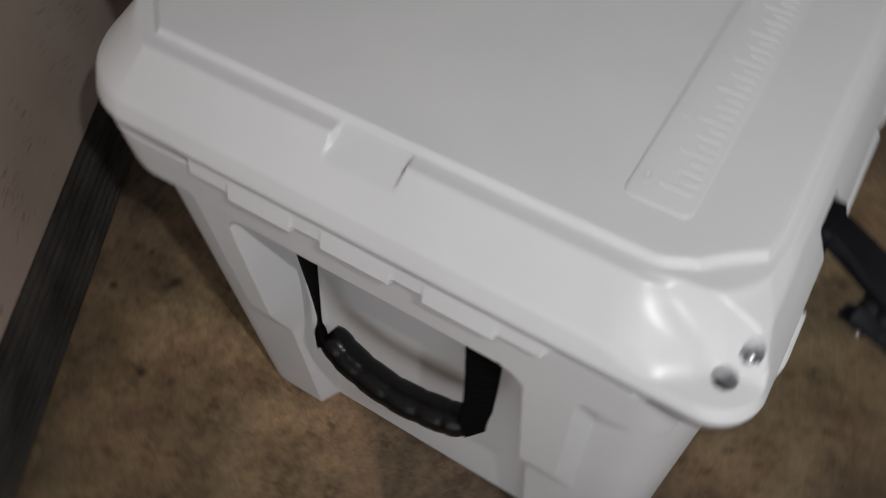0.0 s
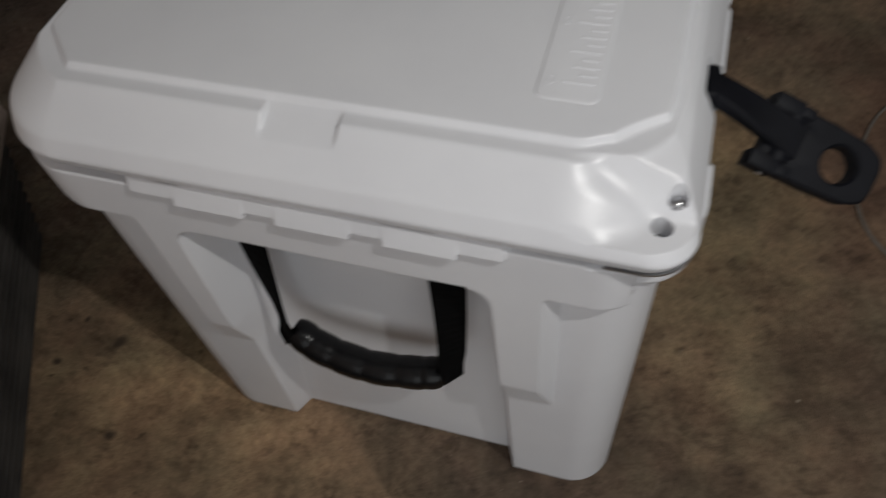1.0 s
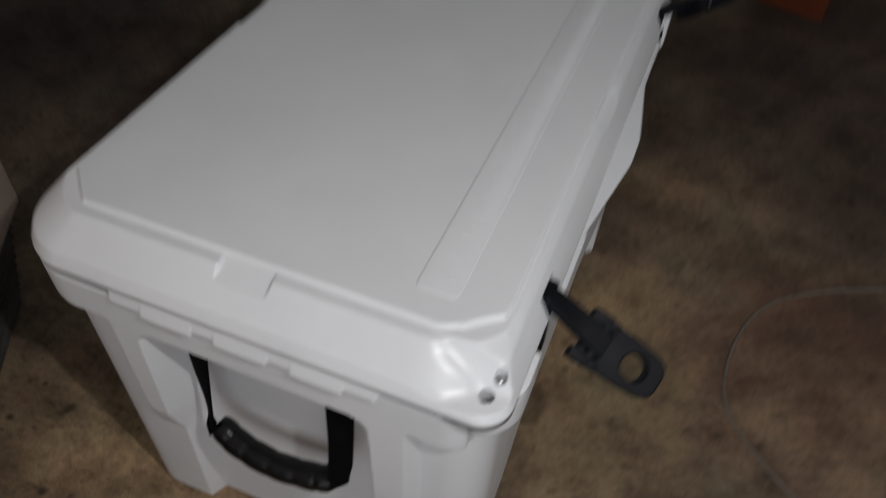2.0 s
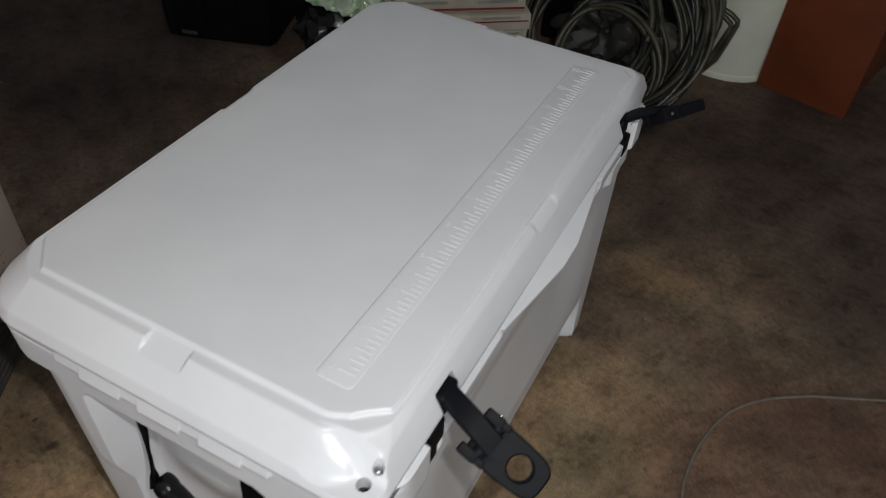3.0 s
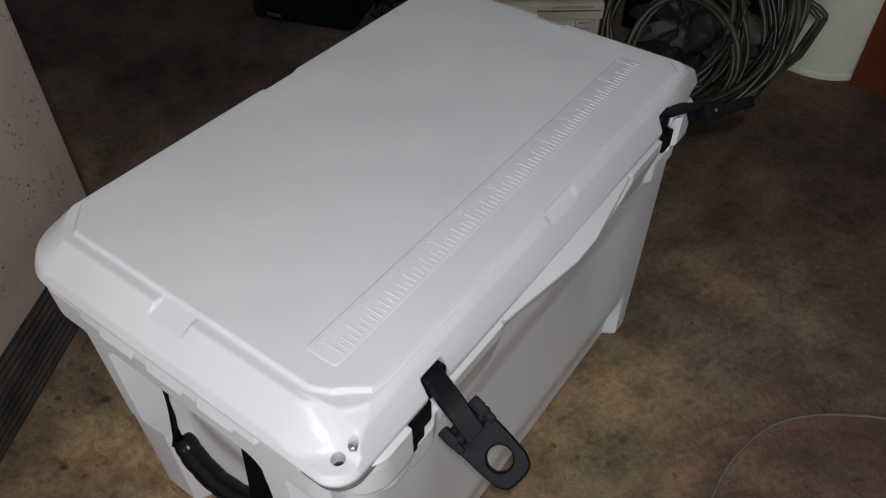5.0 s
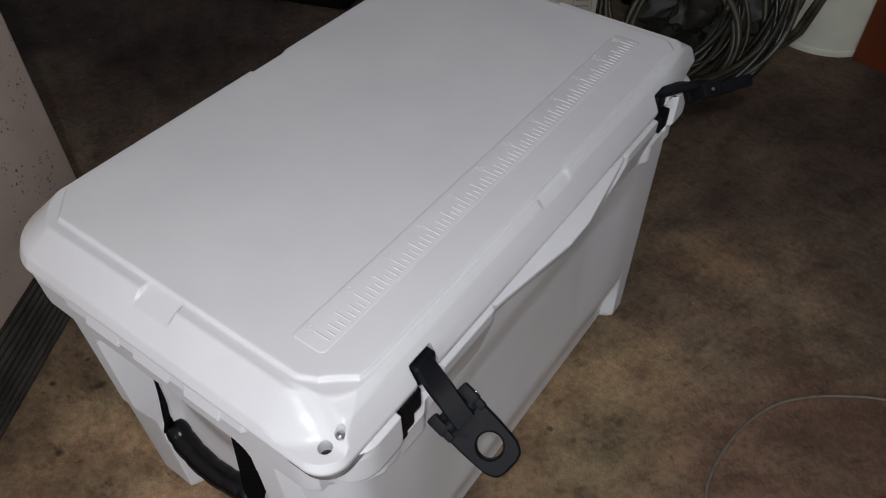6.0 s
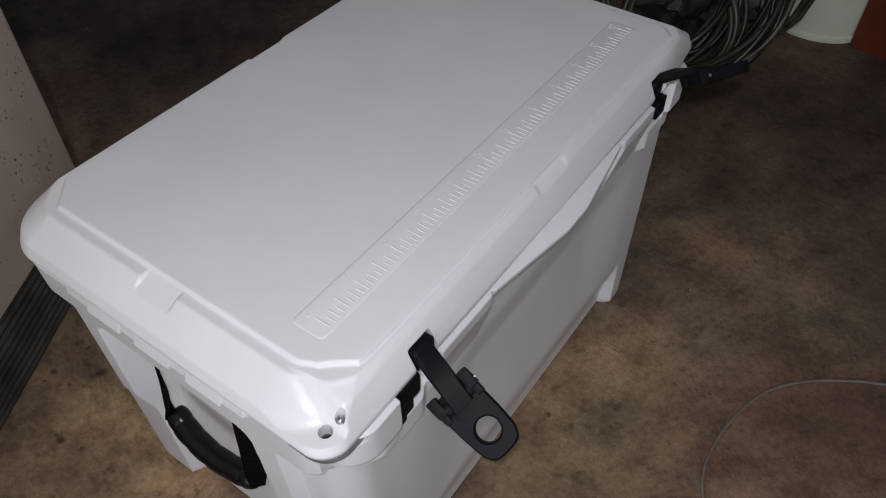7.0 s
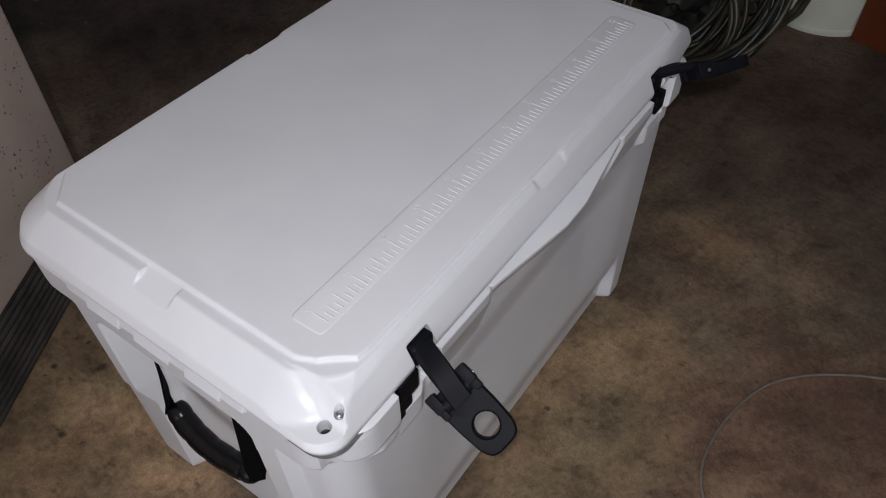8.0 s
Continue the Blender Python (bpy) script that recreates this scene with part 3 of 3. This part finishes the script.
for k in range(10):
    rib_bm = bmesh.new()
    f = (k + 0.6) / 10.6
    y, z = -0.066 + 0.050 * f, 0.20 * f
    tube(rib_bm, [(0.012, y, z), (0.94, y, z)], 0.0058, 8)
    part("rib", rib_bm, ribbed_rubber, freezer, smooth=60)

# thin cord on the floor
cord_bm = bmesh.new()
tube(cord_bm, spline([(0.95, 0.86, 0.0023), (0.78, 0.835, 0.0023), (0.621, 0.764, 0.0023), (0.572, 0.738, 0.0023), (0.517, 0.697, 0.0023), (0.475, 0.643, 0.0023), (0.452, 0.567, 0.0023), (0.448, 0.493, 0.0023), (0.460, 0.445, 0.0023), (0.482, 0.415, 0.0023), (0.515, 0.384, 0.0023), (0.554, 0.353, 0.0023), (0.66, 0.28, 0.0023), (0.85, 0.2, 0.0023)], 120), 0.0023, 8)
tagged(part("cord", cord_bm, cord_grey, smooth=60), "thin grey cord curling over the concrete floor", "cord")

# black storage tote
tote = empty("storage_tote", "black plastic storage tote standing on the floor", "storage box", at=(-0.795, 1.180, 0), turn=18.8)
shell_bm = bmesh.new()
loft(shell_bm, [[Vector((-0.155 + p.x, 0.2 + p.y, z)) for p in rounded(0.150 + g, 0.2 + g, 0.02, 0, nx=2, ny=2, nc=5)] for z, g in ((0, -0.012), (0.006, -0.006), (0.3, 0.006), (0.3, 0.016), (0.33, 0.016), (0.33, 0.004), (0.02, -0.012))], True, True)
bmesh.ops.recalc_face_normals(shell_bm, faces=shell_bm.faces)
part("shell", shell_bm, tote_black, tote, smooth=40)
for x in (-0.27, -0.19, -0.11, -0.03):
    rib_bm = bmesh.new()
    box(rib_bm, (x - 0.008, -0.002, 0.012), (x + 0.008, 0.012, 0.3), 0.002, 1)
    part("rib", rib_bm, tote_black, tote)
tag_bm = bmesh.new()
box(tag_bm, (-0.25, -0.004, 0.016), (-0.21, -0.001, 0.026), 0.0005, 1)
part("tag", tag_bm, ribbed_rubber, tote, "small grey printed bar")


def crumpled(bm, size, seed, rough=0.35, detail=4, pinch=0.0):
    """A crumpled soft lump of that size."""
    bmesh.ops.create_icosphere(bm, subdivisions=detail, radius=1)
    for v in bm.verts:
        p = v.co.copy()
        n = noise.turbulence(p * 1.7 + Vector((seed, 0, 0)), 4, False, noise_basis="PERLIN_ORIGINAL")
        r = noise.noise(p * 5 + Vector((0, seed, 0)))
        q = p * (0.75 + rough * n + 0.12 * abs(r))
        v.co = Vector((q.x * size[0], q.y * size[1], max(q.z, -0.85) * size[2]))
    return bm


bag_bm = crumpled(bmesh.new(), (0.145, 0.14, 0.14), 3.0)
bag = tagged(part("rubbish_bag", bag_bm, bag_black, smooth=30), "shiny crumpled black plastic bag on the floor", "bag")
bag.matrix_basis = pose(-0.655, 1.26, 0.112, 0, 0, 20)

# scrap of orange card beside the bag
scrap_bm = bmesh.new()
box(scrap_bm, (-0.022, -0.014, 0), (0.022, 0.014, 0.05), 0.003, 2)
bmesh.ops.transform(scrap_bm, matrix=Matrix.Shear("XZ", 4, (0.2, 0.3)), verts=scrap_bm.verts)
scrap_card = tagged(part("card_packet", scrap_bm, kraft, smooth=40), "small orange-brown card packet beside a black bag", "packet")
scrap_card.matrix_basis = pose(-0.49, 1.175, 0.0, 0, 0, 35)

# silvery green pouch on the bag
pouch_bm = bmesh.new()
bmesh.ops.create_grid(pouch_bm, x_segments=60, y_segments=40, size=0.5)
bmesh.ops.solidify(pouch_bm, geom=pouch_bm.faces, thickness=0.02)
for v in pouch_bm.verts:
    x, y = v.co.x, v.co.y
    edge = (1 - (2 * abs(x)) ** 4) * (1 - (2 * abs(y)) ** 4)
    lift = noise.turbulence(Vector((x * 7, y * 5, 1.7)), 4, False) * 0.03
    v.co = Vector((x * 0.26, y * 0.17, (1 if v.co.z >= 0 else -1) * (0.001 + 0.016 * edge) + (lift - 0.015)))
pouch = tagged(part("foil_pouch", pouch_bm, foil, smooth=25), "crinkled green and silver film pouch lying on a black bag", "pouch")
pouch.matrix_basis = pose(-0.545, 1.235, 0.215, 24, 14, 22)


# white postal cartons, one on the other
def carton(size, label, stripe, print_z, mark):
    w, d, h = size
    thing = empty("carton", label, "cardboard box", "stacked cartons")
    body_bm = bmesh.new()
    box(body_bm, (-w, 0, 0), (0, d, h - 0.03), 0.003, 2)
    part("carton_body", body_bm, card_white, thing, smooth=40)
    lid_bm = bmesh.new()
    box(lid_bm, (-w - 0.004, -0.004, h - 0.036), (0.004, d + 0.004, h), 0.003, 2)
    part("carton_lid", lid_bm, card_white, thing, smooth=40)
    stripe_bm = bmesh.new()
    box(stripe_bm, (-w + 0.002, -0.0056, stripe), (-0.002, -0.0003, stripe + 0.0025))
    part("stripe", stripe_bm, card_red, thing, "thin red printed stripe")
    for x0, x1 in ((-w + 0.03, -w + 0.115), (-0.105, -0.02)):
        line_bm = bmesh.new()
        box(line_bm, (x0, -0.0054, print_z), (x1, -0.0003, print_z + 0.004))
        part("printed_line", line_bm, ink, thing)
    if not mark:
        return thing
    # small shield mark made of plain strokes
    mark_bm = bmesh.new()
    h += 0.008
    pts = [(-0.052, h - 0.045), (-0.012, h - 0.045), (-0.012, h - 0.075), (-0.032, h - 0.087), (-0.052, h - 0.075), (-0.052, h - 0.045)]
    for (xa, za), (xb, zb) in zip(pts, pts[1:]):
        tube(mark_bm, [(xa, -0.0006, za), (xb, -0.0006, zb)], 0.0009, 6)
    for z in (h - 0.053, h - 0.066):
        box(mark_bm, (-0.046, -0.0012, z - 0.002), (-0.018, -0.0002, z + 0.002))
    part("printed_mark", mark_bm, ink, thing, "grey shield-shaped printed mark")
    return thing


low_carton = carton((0.30, 0.26, 0.237), "white postal carton with a red stripe on the floor", 0.221, 0.2285, True)
low_carton.matrix_basis = pose(-0.165, 1.268, 0, 0, 0, 38)
top_carton = carton((0.285, 0.25, 0.16), "white postal carton with a red stripe on another carton", 0.006, 0.021, False)
top_carton.matrix_basis = pose(-0.178, 1.272, 0.2385, 0, 0, 37)

flap_bm = bmesh.new()
bmesh.ops.create_grid(flap_bm, x_segments=24, y_segments=4, size=0.5)
bmesh.ops.solidify(flap_bm, geom=flap_bm.faces, thickness=0.002)
for v in flap_bm.verts:
    v.co = Vector((v.co.x * 0.12, v.co.y * 0.03 - 0.010, v.co.z + 0.005 * math.sin(v.co.x * 9) - 0.010 * (0.5 - v.co.y) ** 2 + 0.003 * noise.noise(v.co * 6)))
flap = part("torn_flap", flap_bm, card_white, low_carton, "torn bent flap", 40)
flap.location = (-0.20, -0.006, 0.236)

# coiled hoses leaning upright against the things behind
random.seed(11)
coil = empty("hose_coil", "coil of dirty olive-grey hose leaning upright", "hose", at=(-0.046, 1.400, 0))
# bundles of strands: how many, radius, tip, turn, place along and across
BUNDLES = ((14, 0.214, -4, -8, 0.026, 0.00), (8, 0.186, 6, 12, 0.026, -0.02), (6, 0.155, -9, -22, -0.030, 0.02), (6, 0.172, 2, 26, -0.040, -0.01), (5, 0.125, 4, -4, 0.040, -0.03))
strands = [bundle for bundle in BUNDLES for _ in range(bundle[0])]
for k, (_, r0, tip0, yaw0, x0, y0) in enumerate(strands):
    loop_bm = bmesh.new()
    r = r0 + random.uniform(-0.012, 0.010)
    tip, yaw, ph = tip0 + random.uniform(-4, 4), yaw0 + random.uniform(-5, 5), random.uniform(0, 6.28)
    cx, cy, cz = x0 + random.uniform(-0.008, 0.008), y0 + random.uniform(-0.030, 0.030), r * 0.90 + 0.010
    m = pose(cx, cy, cz, 90 - 30 + tip, 0, yaw)
    pts = []
    for i in range(65):
        a = 2 * math.pi * i / 64 + ph
        rr = r * (1 + 0.05 * math.sin(2 * a + ph) + 0.03 * math.sin(3 * a + 2 * ph))
        q = m @ Vector((rr * math.cos(a), rr * math.sin(a), 0.02 * math.sin(a + ph)))
        q.z = max(q.z, 0.009)
        pts.append(q)
    tube(loop_bm, pts, random.choice((0.0062, 0.0070, 0.0055)), 8)
    part("hose_loop", loop_bm, hose_dark if k % 3 == 0 else hose_skin, coil, smooth=60)
for dx, dz in ((-0.002, 0.0), (-0.013, -0.010)):
    kink_bm = bmesh.new()
    tube(kink_bm, [Vector((x + 0.03, y + 0.05, z)) for x, y, z in ((0.02, 0.02, 0.372), (0.09, 0.0, 0.335), (0.17 + dx, -0.01, 0.291 + dz), (0.225 + dx, -0.01, 0.276 + dz), (0.240 + dx, -0.01, 0.271 + dz), (0.256 + dx, -0.01, 0.260 + dz), (0.257 + dx, -0.01, 0.252 + dz), (0.247 + dx, -0.01, 0.205), (0.236 + dx, -0.005, 0.160), (0.215 + dx, 0.0, 0.125), (0.18, 0.0, 0.09), (0.12, 0.0, 0.06))], 0.0058, 8)
    part("hose_kink", kink_bm, hose_skin, coil, "kinked end of hose standing out", 60)


# grey sheeting stuffed behind the hoses
sheet_bm = crumpled(bmesh.new(), (0.15, 0.07, 0.14), 8.0, 0.45, 5)
sheet = tagged(part("plastic_sheet", sheet_bm, sheet_grey, smooth=30), "crumpled dull grey plastic sheet behind the coiled hose", "plastic sheet")
sheet.matrix_basis = pose(-0.03, 1.53, 0.119, -10, 0, 10)

# dark tool case behind the hoses
case_thing = empty("tool_case", "black tool case standing behind the coiled hose", "tool case", at=(-0.04, 1.645, 0), turn=6)
body_bm = bmesh.new()
box(body_bm, (-0.22, 0, 0.0), (0.13, 0.2, 0.36), 0.012, 3)
part("case_body", body_bm, tote_black, case_thing, smooth=40)
bar_bm = bmesh.new()
tube(bar_bm, [(0.0, -0.02, 0.205), (0.035, -0.035, 0.165)], 0.007, 12)
part("bar", bar_bm, steel, case_thing, "short bright metal bar", 60)


# white bucket
def bucket_mesh():
    bm = bmesh.new()
    prof = [(0.0, 0.006), (0.124, 0.006), (0.130, 0.009), (0.1335, 0.018), (0.1465, 0.34), (0.1475, 0.360), (0.1445, 0.360), (0.131, 0.022), (0.0, 0.020)]
    rings = [[Vector((max(r, 0.0005) * math.cos(a), max(r, 0.0005) * math.sin(a), z)) for a in [2 * math.pi * k / 64 for k in range(64)]] for r, z in prof]
    loft(bm, rings, True, True)
    bmesh.ops.recalc_face_normals(bm, faces=bm.faces)
    return bm


def turned(prof):
    """A solid of revolution of a closed profile (radius, height)."""
    bm = bmesh.new()
    loft(bm, [[Vector((r * math.cos(a), r * math.sin(a), z)) for a in [2 * math.pi * k / 64 for k in range(64)]] for r, z in prof + prof[:1]])
    bmesh.ops.remove_doubles(bm, verts=bm.verts, dist=1e-6)
    bmesh.ops.recalc_face_normals(bm, faces=bm.faces)
    return bm


bucket = empty("bucket", "scuffed white plastic bucket on the concrete floor", "bucket", at=(0.207, 1.80, 0))
part("shell", bucket_mesh(), bucket_white, bucket, smooth=35)
part("rim", turned([(0.1475, 0.335), (0.1560, 0.337), (0.1575, 0.345), (0.1560, 0.352), (0.1515, 0.3535), (0.1515, 0.3665), (0.1480, 0.3675), (0.1465, 0.366)]), bucket_white, bucket, smooth=40)
part("foot_ring", turned([(0.1280, 0.0), (0.1345, 0.001), (0.1365, 0.010), (0.1360, 0.016), (0.1330, 0.017), (0.1270, 0.012)]), bucket_white, bucket, smooth=40)

# orange-brown boards
cabinet = empty("cabinet", "orange-brown wooden cabinet standing on the floor", "cabinet", at=(0.526, 1.646, 0), turn=-14)
side_bm = bmesh.new()
box(side_bm, (-0.225, 0, 0), (0, 0.02, 0.8), 0.002, 2)
part("front_panel", side_bm, orange_board, cabinet, smooth=40)
rest_bm = bmesh.new()
box(rest_bm, (-0.222, 0.021, 0.0), (-0.02, 0.36, 0.79), 0.002, 2)
part("carcass", rest_bm, orange_board, cabinet, smooth=40)
board_bm = bmesh.new()
box(board_bm, (-0.1, 0, 0), (0.12, 0.03, 0.6), 0.002, 2)
board = tagged(part("board", board_bm, orange_board, smooth=40), "orange-brown wooden board standing on the floor", "board")
board.matrix_basis = pose(0.66, 2.06, 0, 0, 0, -10)
